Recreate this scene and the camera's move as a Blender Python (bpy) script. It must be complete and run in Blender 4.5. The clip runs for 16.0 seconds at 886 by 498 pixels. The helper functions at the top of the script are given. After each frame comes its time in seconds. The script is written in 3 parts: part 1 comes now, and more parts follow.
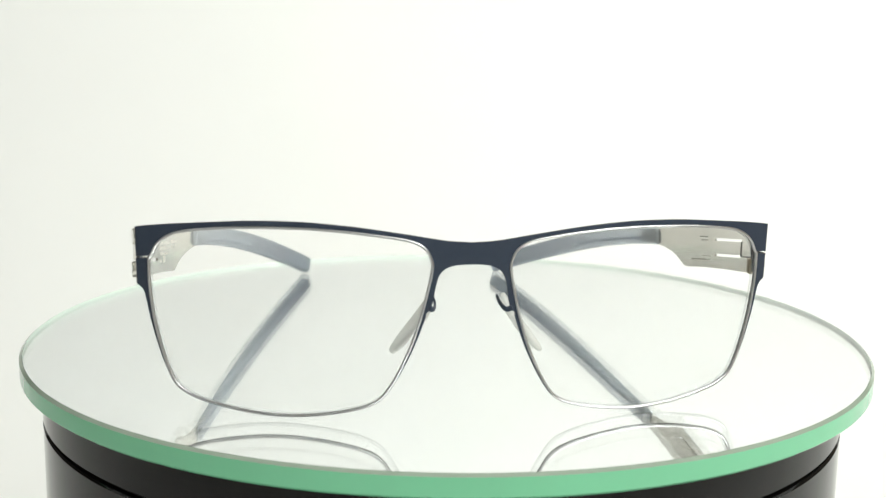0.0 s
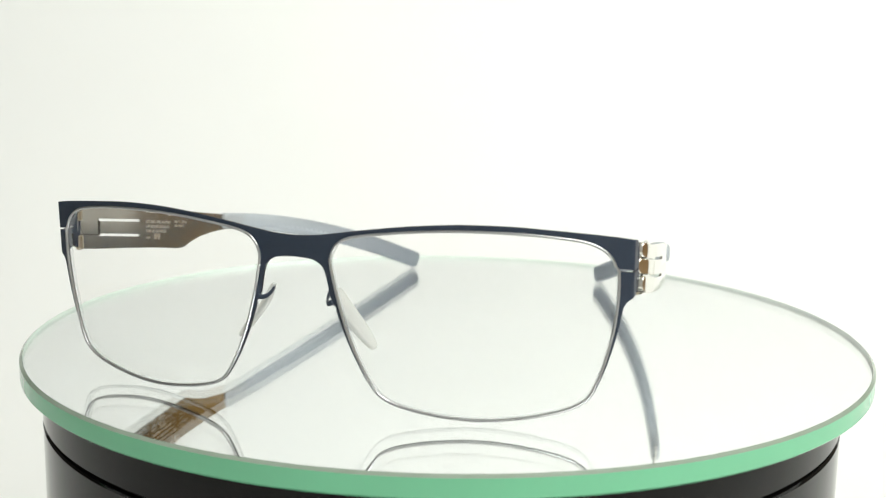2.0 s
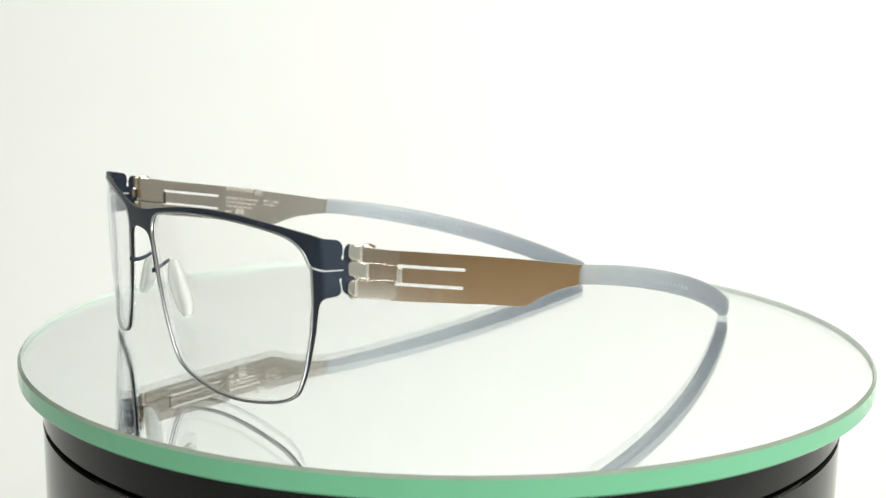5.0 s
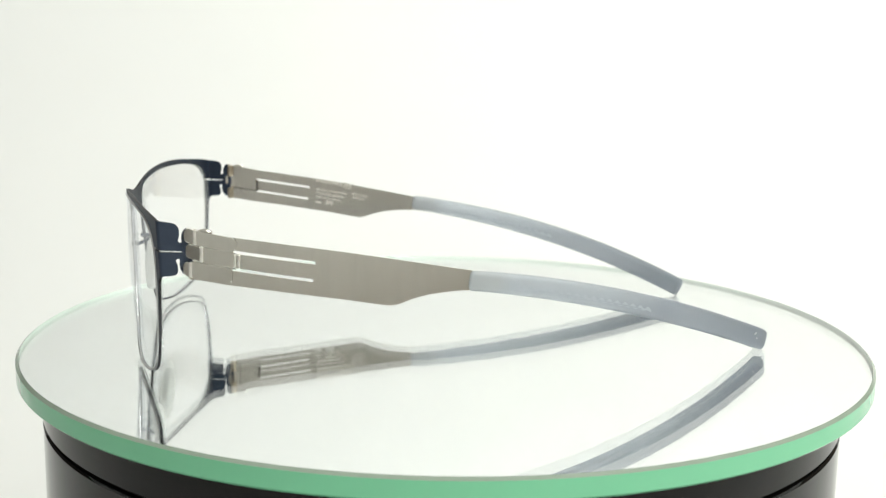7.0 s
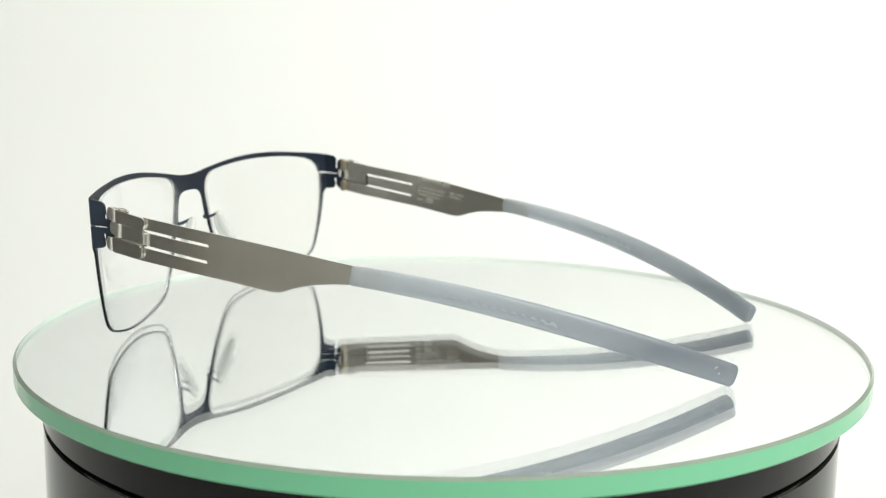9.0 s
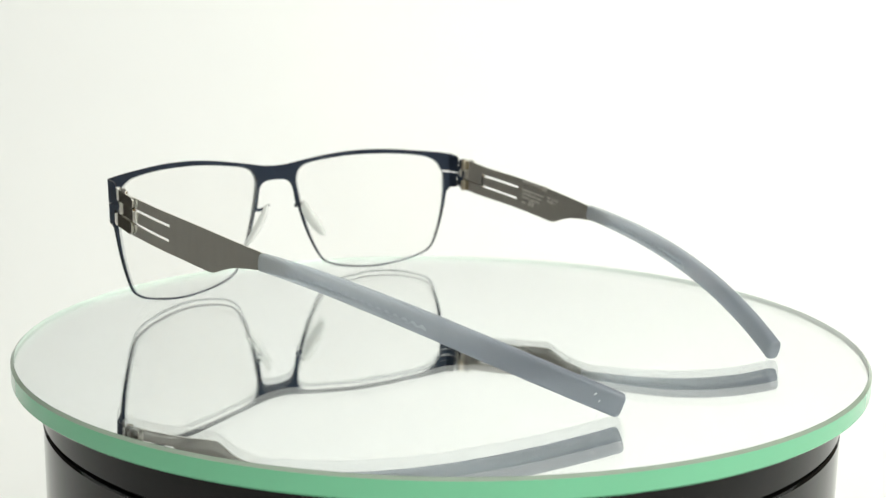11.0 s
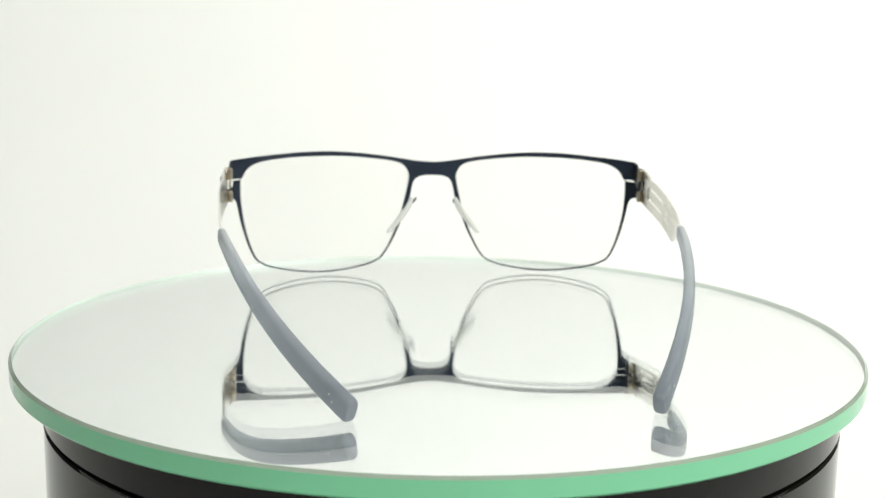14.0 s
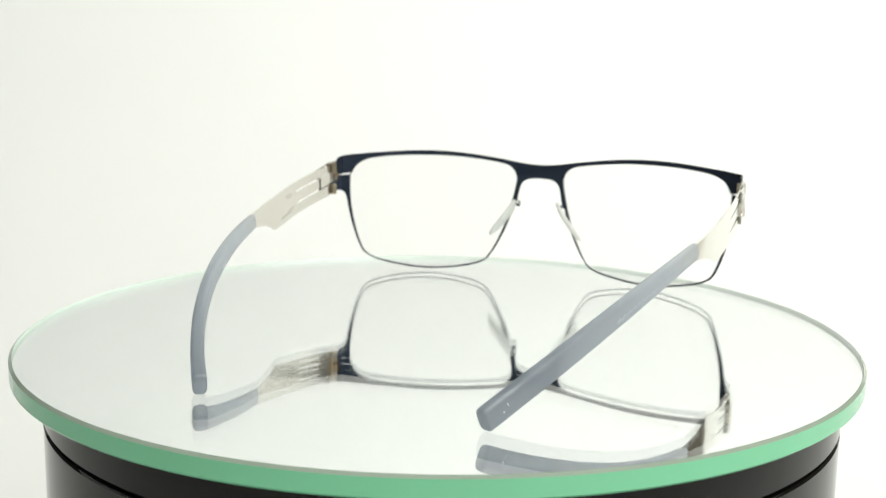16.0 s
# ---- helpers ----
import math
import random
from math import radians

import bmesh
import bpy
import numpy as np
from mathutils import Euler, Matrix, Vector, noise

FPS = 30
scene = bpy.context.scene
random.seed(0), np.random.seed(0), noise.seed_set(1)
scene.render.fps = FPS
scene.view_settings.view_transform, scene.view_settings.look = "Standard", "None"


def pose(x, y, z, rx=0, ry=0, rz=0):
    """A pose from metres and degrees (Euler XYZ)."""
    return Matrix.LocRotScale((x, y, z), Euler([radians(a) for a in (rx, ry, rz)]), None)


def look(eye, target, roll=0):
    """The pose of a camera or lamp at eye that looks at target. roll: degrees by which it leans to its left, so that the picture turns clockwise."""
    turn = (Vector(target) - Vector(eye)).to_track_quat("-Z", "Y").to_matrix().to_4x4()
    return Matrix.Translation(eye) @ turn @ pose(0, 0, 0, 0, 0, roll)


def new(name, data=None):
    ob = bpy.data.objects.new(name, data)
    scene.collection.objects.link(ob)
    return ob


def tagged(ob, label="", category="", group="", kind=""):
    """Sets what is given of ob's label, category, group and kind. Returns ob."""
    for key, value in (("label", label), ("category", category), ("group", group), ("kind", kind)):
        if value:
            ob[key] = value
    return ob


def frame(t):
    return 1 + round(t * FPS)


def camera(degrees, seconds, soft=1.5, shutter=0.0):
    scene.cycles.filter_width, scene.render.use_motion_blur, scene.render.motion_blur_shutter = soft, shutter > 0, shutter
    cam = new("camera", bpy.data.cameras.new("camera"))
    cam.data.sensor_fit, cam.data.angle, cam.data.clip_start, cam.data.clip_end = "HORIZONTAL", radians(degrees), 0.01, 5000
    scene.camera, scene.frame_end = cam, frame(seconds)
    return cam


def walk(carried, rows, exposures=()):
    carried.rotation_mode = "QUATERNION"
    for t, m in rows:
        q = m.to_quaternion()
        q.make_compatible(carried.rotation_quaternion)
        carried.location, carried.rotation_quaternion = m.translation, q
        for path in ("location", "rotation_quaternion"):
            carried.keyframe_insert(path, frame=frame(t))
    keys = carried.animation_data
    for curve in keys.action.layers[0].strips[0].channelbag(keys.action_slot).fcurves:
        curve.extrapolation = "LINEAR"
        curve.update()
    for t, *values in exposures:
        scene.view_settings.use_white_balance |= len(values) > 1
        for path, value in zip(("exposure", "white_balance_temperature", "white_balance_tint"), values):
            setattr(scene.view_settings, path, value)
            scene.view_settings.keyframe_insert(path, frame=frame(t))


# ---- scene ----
from mathutils import geometry

# ---------------------------------------------------------------- camera
# A fixed camera before a small turntable; the turntable's axis is the z axis and its glass top lies at z = 0.
cam = camera(42.87, 16.0, soft=1.25)
EYE = Vector((0.0, -0.3136, 0.07745))
PITCH, YAW = 0.17317, 0.00111
AHEAD = Vector((-math.sin(YAW) * math.cos(PITCH), math.cos(YAW) * math.cos(PITCH), -math.sin(PITCH)))
VIEW = look(EYE, EYE + AHEAD, 0.902)
walk(cam, [(0.0, VIEW), (16.0, VIEW)])
cam.data.dof.use_dof = True
cam.data.dof.focus_distance = 0.272
cam.data.dof.aperture_fstop = 24.0

MM = 0.001


def turn_at(t):
    """The turntable's angle in degrees: it turns clockwise, nearly evenly."""
    return math.degrees(-0.01043 - 0.22558 * t - 0.00685 * t * (t - 16.0) / 64.0)


# ---------------------------------------------------------------- light
world = bpy.data.worlds.new("room_air")
scene.world = world
world.use_nodes = True
world.node_tree.nodes["Background"].inputs[0].default_value = (1.0, 0.98, 0.95, 1)
world.node_tree.nodes["Background"].inputs[1].default_value = 0.25
scene.view_settings.exposure = 0.0


def softbox(eye, target, wide, high, watts, colour=(1, 1, 1)):
    data = bpy.data.lights.new("softbox", "AREA")
    data.shape, data.size, data.size_y, data.energy, data.color = "RECTANGLE", wide, high, watts, colour
    ob = new("softbox", data)
    ob.matrix_world = look(eye, target)
    return ob


SOFT = (0.968, 1.0, 0.948)
softbox((0.72, -0.58, 0.95), (0.10, 0.6, 0.50), 0.7, 0.7, 14.4, SOFT)
# weak unseen fill, added to lift the left of the paper
softbox((-0.85, -0.5, 0.8), (-0.2, 0.6, 0.45), 0.6, 0.6, 1.7, SOFT)
# unseen, added to brighten the upper paper that the plate mirrors
softbox((0.68, -0.55, 1.1), (0.40, 0.65, 0.55), 0.9, 0.6, 13.2, SOFT)


# ---------------------------------------------------------------- materials
def material(name, colour, rough=0.5, metal=0.0, **more):
    m = bpy.data.materials.new(name)
    m.use_nodes = True
    b = m.node_tree.nodes["Principled BSDF"]
    b.inputs["Base Color"].default_value = (*colour, 1)
    b.inputs["Roughness"].default_value = rough
    b.inputs["Metallic"].default_value = metal
    for key, value in more.items():
        b.inputs[key.replace("_", " ")].default_value = value
    return m


def varied(m, scale, low, high, stretch=(1, 1, 1), rough=None, bump=0.0, detail=4.0, distance=0.0002):
    """Noise between two colours, in the object's own space, with matching roughness and fine relief."""
    nt = m.node_tree
    b = nt.nodes["Principled BSDF"]
    tc = nt.nodes.new("ShaderNodeTexCoord")
    mp = nt.nodes.new("ShaderNodeMapping")
    mp.inputs["Scale"].default_value = stretch
    nz = nt.nodes.new("ShaderNodeTexNoise")
    nz.inputs["Scale"].default_value, nz.inputs["Detail"].default_value = scale, detail
    nt.links.new(tc.outputs["Object"], mp.inputs["Vector"])
    nt.links.new(mp.outputs["Vector"], nz.inputs["Vector"])
    mix = nt.nodes.new("ShaderNodeMix")
    mix.data_type = "RGBA"
    mix.inputs["A"].default_value, mix.inputs["B"].default_value = (*low, 1), (*high, 1)
    nt.links.new(nz.outputs["Fac"], mix.inputs["Factor"])
    nt.links.new(mix.outputs["Result"], b.inputs["Base Color"])
    if rough:
        mr = nt.nodes.new("ShaderNodeMapRange")
        mr.inputs["To Min"].default_value, mr.inputs["To Max"].default_value = rough
        nt.links.new(nz.outputs["Fac"], mr.inputs["Value"])
        nt.links.new(mr.outputs["Result"], b.inputs["Roughness"])
    if bump:
        bp = nt.nodes.new("ShaderNodeBump")
        bp.inputs["Strength"].default_value, bp.inputs["Distance"].default_value = bump, distance
        nt.links.new(nz.outputs["Fac"], bp.inputs["Height"])
        nt.links.new(bp.outputs["Normal"], b.inputs["Normal"])
    return m


def waved(m, scale, strength, distance):
    """Adds the slow unevenness of hand-finished sheet under the fine grain."""
    nt = m.node_tree
    fine = next(n for n in nt.nodes if n.type == "BUMP")
    tc, nz, bp = (nt.nodes.new(k) for k in ("ShaderNodeTexCoord", "ShaderNodeTexNoise", "ShaderNodeBump"))
    nz.inputs["Scale"].default_value, nz.inputs["Detail"].default_value = scale, 1.0
    bp.inputs["Strength"].default_value, bp.inputs["Distance"].default_value = strength, distance
    nt.links.new(tc.outputs["Object"], nz.inputs["Vector"])
    nt.links.new(nz.outputs["Fac"], bp.inputs["Height"])
    nt.links.new(bp.outputs["Normal"], fine.inputs["Normal"])
    return m


NAVY = varied(material("navy_lacquer", (0.02, 0.03, 0.06), 0.42), 900, (0.016, 0.026, 0.046), (0.021, 0.033, 0.057), rough=(0.38, 0.48), bump=0.05, distance=0.00005)
# inner temple faces: darker and slightly rougher than the outer steel
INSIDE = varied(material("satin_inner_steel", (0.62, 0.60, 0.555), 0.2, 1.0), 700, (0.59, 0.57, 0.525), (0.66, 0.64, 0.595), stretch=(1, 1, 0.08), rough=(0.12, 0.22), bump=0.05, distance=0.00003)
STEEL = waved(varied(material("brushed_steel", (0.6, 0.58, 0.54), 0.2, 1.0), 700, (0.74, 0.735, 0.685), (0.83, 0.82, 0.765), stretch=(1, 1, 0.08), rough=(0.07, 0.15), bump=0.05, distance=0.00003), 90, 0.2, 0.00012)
POLISHED = varied(material("polished_steel", (0.75, 0.73, 0.69), 0.1, 1.0), 500, (0.70, 0.68, 0.64), (0.8, 0.78, 0.74), rough=(0.07, 0.16))
BRONZE = varied(material("bronze_toned_steel", (0.42, 0.37, 0.28), 0.3, 1.0), 600, (0.36, 0.31, 0.23), (0.47, 0.42, 0.33), rough=(0.22, 0.38))
DARK_STEEL = material("dark_steel", (0.10, 0.095, 0.085), 0.35, 1.0)
ETCHED = varied(material("satin_bent_steel", (0.8, 0.79, 0.76), 0.45, 1.0), 1500, (0.62, 0.60, 0.55), (0.88, 0.87, 0.84), rough=(0.32, 0.5))
# etched tone baked in: darker where the steel mirrors white, paler where dark
DARK_MARK = varied(material("dark_etched_mark", (0.5, 0.48, 0.44), 0.42, 1.0), 1500, (0.44, 0.42, 0.385), (0.54, 0.52, 0.48), rough=(0.36, 0.48))
MARK = varied(material("etched_mark_inside", (0.74, 0.71, 0.65), 0.28, 1.0), 1500, (0.74, 0.71, 0.65), (0.90, 0.88, 0.83), rough=(0.2, 0.36))
SILVER_RIM = varied(material("bare_rim_metal", (0.5, 0.5, 0.5), 0.3, 1.0), 800, (0.46, 0.46, 0.47), (0.56, 0.56, 0.57), rough=(0.25, 0.4))
BLACK = varied(material("black_gloss_plastic", (0.004, 0.004, 0.004), 0.12, IOR=1.28), 120, (0.003, 0.003, 0.003), (0.006, 0.0055, 0.005), rough=(0.025, 0.06))
GROOVE = material("groove_black", (0.004, 0.004, 0.004), 0.6)
PAPER = varied(material("white_paper", (0.86, 0.86, 0.85), 0.85), 6, (0.845, 0.85, 0.84), (0.87, 0.875, 0.865), bump=0.03, detail=6, distance=0.0005)
WALL = varied(material("white_wall_paint", (0.8, 0.79, 0.78), 0.8), 3, (0.77, 0.765, 0.755), (0.82, 0.81, 0.80), bump=0.1)
DARK_WALL = varied(material("taupe_wall_paint", (0.13, 0.12, 0.10), 0.8), 3, (0.10, 0.09, 0.078), (0.15, 0.135, 0.115), bump=0.1)
FLOOR = varied(material("grey_floor", (0.55, 0.54, 0.52), 0.6), 5, (0.50, 0.49, 0.47), (0.60, 0.59, 0.57), bump=0.1)
WOOD = varied(material("brown_wood", (0.33, 0.215, 0.12), 0.45), 14, (0.26, 0.16, 0.08), (0.40, 0.27, 0.155), stretch=(0.6, 7, 1), rough=(0.35, 0.55), bump=0.1, detail=8)
BROWN_WALL = varied(material("brown_wood_panel", (0.54, 0.335, 0.12), 0.5), 9, (0.48, 0.29, 0.095), (0.60, 0.38, 0.145), stretch=(1, 1, 0.15), rough=(0.4, 0.6), bump=0.1, detail=8)
EDGE = varied(material("green_glass_edge", (0.2, 0.62, 0.36), 0.25), 45, (0.16, 0.475, 0.28), (0.175, 0.53, 0.31), stretch=(1, 1, 0.6), rough=(0.07, 0.2), bump=0.03, detail=5)
ARRIS = varied(material("green_ground_arris", (0.26, 0.32, 0.26), 0.2), 140, (0.23, 0.29, 0.23), (0.29, 0.35, 0.29), rough=(0.12, 0.24))
EDGE_IN = material("pale_glass_inside", (0.38, 0.46, 0.40), 0.5)
CUT = varied(material("dark_cut_edge", (0.022, 0.022, 0.024), 0.45, IOR=1.2), 900, (0.018, 0.018, 0.02), (0.028, 0.028, 0.03))
INNER = varied(material("dark_navy_inner_lacquer", (0.014, 0.019, 0.03), 0.42, IOR=1.2), 900, (0.012, 0.017, 0.027), (0.016, 0.022, 0.035), rough=(0.38, 0.48))


def glass(name, tint, ior, rough=0.0):
    m = bpy.data.materials.new(name)
    m.use_nodes = True
    nt = m.node_tree
    nt.nodes.remove(nt.nodes["Principled BSDF"])
    g = nt.nodes.new("ShaderNodeBsdfGlass")
    g.inputs["Color"].default_value, g.inputs["IOR"].default_value, g.inputs["Roughness"].default_value = (*tint, 1), ior, rough
    nt.links.new(g.outputs[0], nt.nodes["Material Output"].inputs["Surface"])
    return m


def clear(name, tint, low, high, rough=0.0):
    """Thin clear coated sheet: see-through, with a faint gloss that grows towards grazing angles."""
    m = bpy.data.materials.new(name)
    m.use_nodes = True
    nt = m.node_tree
    nt.nodes.remove(nt.nodes["Principled BSDF"])
    tr, gl, lw, mx, pw, mr = (nt.nodes.new(k) for k in ("ShaderNodeBsdfTransparent", "ShaderNodeBsdfGlossy", "ShaderNodeLayerWeight", "ShaderNodeMixShader", "ShaderNodeMath", "ShaderNodeMapRange"))
    tr.inputs["Color"].default_value = (*tint, 1)
    gl.inputs["Roughness"].default_value = rough
    gl.inputs["Color"].default_value = (0.93, 0.95, 1.0, 1)
    lw.inputs["Blend"].default_value = 0.5
    pw.operation = "POWER"
    pw.inputs[1].default_value = 4.0
    mr.inputs["To Min"].default_value, mr.inputs["To Max"].default_value = low, high
    nt.links.new(lw.outputs["Facing"], pw.inputs[0])
    nt.links.new(pw.outputs[0], mr.inputs["Value"])
    nt.links.new(mr.outputs["Result"], mx.inputs["Fac"])
    nt.links.new(tr.outputs[0], mx.inputs[1])
    nt.links.new(gl.outputs[0], mx.inputs[2])
    nt.links.new(mx.outputs[0], nt.nodes["Material Output"].inputs["Surface"])
    return m


def rubber(name, colour, see, rough, gloss=0.45, through_light=0.5, tip=None):
    """Soft translucent plastic: diffuse and translucent in equal parts, partly see-through, under a satin gloss."""
    m = bpy.data.materials.new(name)
    m.use_nodes = True
    nt = m.node_tree
    nt.nodes.remove(nt.nodes["Principled BSDF"])
    di, tl, tr, gl, lw, pw, fr = (nt.nodes.new(k) for k in ("ShaderNodeBsdfDiffuse", "ShaderNodeBsdfTranslucent", "ShaderNodeBsdfTransparent", "ShaderNodeBsdfGlossy", "ShaderNodeLayerWeight", "ShaderNodeMath", "ShaderNodeMapRange"))
    lw.inputs["Blend"].default_value = 0.5
    pw.operation = "POWER"
    pw.inputs[1].default_value = 4.0
    fr.inputs["To Min"].default_value, fr.inputs["To Max"].default_value = 0.03, gloss
    nt.links.new(lw.outputs["Facing"], pw.inputs[0])
    nt.links.new(pw.outputs[0], fr.inputs["Value"])
    a, b, c = (nt.nodes.new("ShaderNodeMixShader") for _ in range(3))
    tc, nz, mix = nt.nodes.new("ShaderNodeTexCoord"), nt.nodes.new("ShaderNodeTexNoise"), nt.nodes.new("ShaderNodeMix")
    mix.data_type = "RGBA"
    nz.inputs["Scale"].default_value, nz.inputs["Detail"].default_value = 130, 3
    mix.inputs["A"].default_value = (*[v * 0.92 for v in colour], 1)
    mix.inputs["B"].default_value = (*[v * 1.08 for v in colour], 1)
    nt.links.new(tc.outputs["Object"], nz.inputs["Vector"])
    nt.links.new(nz.outputs["Fac"], mix.inputs["Factor"])
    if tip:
        # paler towards the front end, darker blue-grey towards the tip
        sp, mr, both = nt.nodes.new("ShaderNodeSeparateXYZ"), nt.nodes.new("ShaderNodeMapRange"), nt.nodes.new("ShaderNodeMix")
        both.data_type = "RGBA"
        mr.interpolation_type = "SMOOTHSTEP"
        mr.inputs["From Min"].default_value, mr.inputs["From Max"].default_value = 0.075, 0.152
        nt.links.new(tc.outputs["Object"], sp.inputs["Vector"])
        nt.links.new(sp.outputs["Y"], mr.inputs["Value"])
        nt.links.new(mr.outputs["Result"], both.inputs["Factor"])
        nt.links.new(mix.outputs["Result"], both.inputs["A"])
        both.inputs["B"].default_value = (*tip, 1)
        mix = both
    for s in (di, tl):
        nt.links.new(mix.outputs["Result"], s.inputs["Color"])
    tr.inputs["Color"].default_value = (*[v ** 0.5 for v in colour], 1)
    gl.inputs["Roughness"].default_value = rough
    a.inputs["Fac"].default_value, b.inputs["Fac"].default_value = through_light, see
    links = nt.links.new
    links(di.outputs[0], a.inputs[1]), links(tl.outputs[0], a.inputs[2])
    links(a.outputs[0], b.inputs[1]), links(tr.outputs[0], b.inputs[2])
    links(fr.outputs[0], c.inputs["Fac"]), links(b.outputs[0], c.inputs[1]), links(gl.outputs[0], c.inputs[2])
    links(c.outputs[0], nt.nodes["Material Output"].inputs["Surface"])
    return m


SLAB = glass("clear_float_glass", (0.992, 0.998, 0.997), 1.5)
MIRROR = material("silvered_mirror", (0.978, 0.985, 0.992), 0.012, 1.0)
LENS = clear("coated_lens", (0.990, 0.990, 0.988), 0.008, 0.42)
PAD_CORE = material("grey_insert", (0.20, 0.20, 0.19), 0.45)
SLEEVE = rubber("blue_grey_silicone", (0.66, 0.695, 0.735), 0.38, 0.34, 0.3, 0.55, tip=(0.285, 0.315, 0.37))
CORE = rubber("pale_core_band", (0.70, 0.735, 0.775), 0.4, 0.34, 0.25, 0.5)
GLINT = rubber("pale_glint_silicone", (0.75, 0.78, 0.82), 0.2, 0.08, 0.7, 0.3)
LENS_EDGE = rubber("ground_lens_edge", (0.82, 0.84, 0.84), 0.75, 0.2, 0.15)
SILICONE = rubber("clear_silicone", (0.90, 0.91, 0.89), 0.34, 0.25, 0.3)


# ---------------------------------------------------------------- building tools
def part(name, bm, mat, parent=None, label=""):
    me = bpy.data.meshes.new(name)
    bm.to_mesh(me)
    bm.free()
    for m in mat if isinstance(mat, (list, tuple)) else [mat]:
        me.materials.append(m)
    ob = new(name, me)
    if parent:
        ob.parent = parent
    if label:
        tagged(ob, label)
    return ob


def smooth(bm, degrees=35):
    bmesh.ops.recalc_face_normals(bm, faces=bm.faces)
    for f in bm.faces:
        f.smooth = True
    for e in bm.edges:
        if len(e.link_faces) == 2 and e.calc_face_angle(0) > radians(degrees):
            e.smooth = False
    return bm


def prism(outline, place, thick):
    """A sheet cut along a closed 2D outline; place(a, b, d) lays the sheet point (a, b) at depth d into space."""
    bm = bmesh.new()
    tris = geometry.tessellate_polygon([[Vector((a, b, 0)) for a, b in outline]])
    near = [bm.verts.new(place(a, b, 0.0)) for a, b in outline]
    far = [bm.verts.new(place(a, b, thick)) for a, b in outline]
    for i, j, k in tris:
        if len({i, j, k}) == 3:
            for ring in ((near[i], near[j], near[k]), (far[k], far[j], far[i])):
                if not bm.faces.get(ring):
                    bm.faces.new(ring)
    n = len(outline)
    for i in range(n):
        j = (i + 1) % n
        bm.faces.new((near[i], near[j], far[j], far[i]))
    return smooth(bm)


def cushion(outline, place, thick, edge):
    """A small convex plate with a rounded outer rim."""
    ca, cb = sum(p[0] for p in outline) / len(outline), sum(p[1] for p in outline) / len(outline)
    ha, hb = max(abs(p[0] - ca) for p in outline), max(abs(p[1] - cb) for p in outline)
    bm = bmesh.new()
    rings = []
    for inset, depth in ((1.0, 0.0), (0.45, 0.12), (0.12, 0.45), (0.0, 1.0), (0.0, thick / edge)):
        rings.append([bm.verts.new(place(ca + (a - ca) * (1 - edge * inset / ha), cb + (b - cb) * (1 - edge * inset / hb), edge * depth)) for a, b in outline])
    n = len(outline)
    for p, q in zip(rings, rings[1:]):
        for i in range(n):
            bm.faces.new((p[i], p[(i + 1) % n], q[(i + 1) % n], q[i]))
    top = bm.faces.new(rings[0])
    bm.faces.new(rings[-1])
    smooth(bm, 50)
    top.smooth = False
    for e in top.edges:
        e.smooth = False
    return bm


def sheet(rings, cuts, place, normal, thick, inside=0):
    """A bent sheet with holes: rings are 2D outlines (the first is the outside), cuts are where along the first axis it is divided so that it bends
    smoothly; place(a, b, d) lays a point into space, normal(a, b) is its outward normal. Returns the mesh and a function that sets its normals."""
    flat = bmesh.new()
    vs = [flat.verts.new((a, b, 0)) for ring in rings for a, b in ring]
    for i, j, k in geometry.tessellate_polygon([[Vector((a, b, 0)) for a, b in ring] for ring in rings]):
        if len({i, j, k}) == 3:
            flat.faces.new((vs[i], vs[j], vs[k]))
    for c in cuts:
        bmesh.ops.bisect_plane(flat, geom=flat.verts[:] + flat.edges[:] + flat.faces[:], dist=1e-5, plane_co=(c, 0, 0), plane_no=(1, 0, 0))
    flat.verts.index_update()
    co = [(v.co.x, v.co.y) for v in flat.verts]
    bm = bmesh.new()
    near = [bm.verts.new(place(a, b, 0.0)) for a, b in co]
    far = [bm.verts.new(place(a, b, thick)) for a, b in co]
    for f in flat.faces:
        ids = [v.index for v in f.verts]
        bm.faces.new([near[i] for i in ids])
        bm.faces.new([far[i] for i in reversed(ids)]).material_index = inside
    for e in flat.edges:
        if len(e.link_faces) == 1:
            i, j = (v.index for v in e.verts)
            bm.faces.new((near[i], near[j], far[j], far[i])).material_index = 1
    flat.free()
    smooth(bm, 40)
    n = len(co)

    def finish(ob):
        me, out = ob.data, []
        for p in me.polygons:
            ids = list(p.vertices)
            if all(i < n for i in ids) or all(i >= n for i in ids):
                for i in ids:
                    v = normal(*co[i % n])
                    out.append((v if v.dot(p.normal) > 0 else -v)[:])
            else:
                out += [p.normal[:]] * len(ids)
        me.normals_split_custom_set(out)

    return bm, finish


def spline(points, per=6, closed=False):
    """A smooth curve through the given points (Catmull-Rom)."""
    pts = [Vector(p) for p in points]
    n, out = len(pts), []
    for i in range(n if closed else n - 1):
        if closed:
            a, b, c, d = (pts[(i + k) % n] for k in (-1, 0, 1, 2))
        else:
            b, c = pts[i], pts[i + 1]
            a = pts[i - 1] if i else b * 2 - c
            d = pts[i + 2] if i + 2 < n else c * 2 - b
        for k in range(per):
            t = k / per
            out.append(0.5 * (2 * b + (c - a) * t + (2 * a - 5 * b + 4 * c - d) * t * t + (3 * b - a - 3 * c + d) * t ** 3))
    if not closed:
        out.append(pts[-1])
    return out


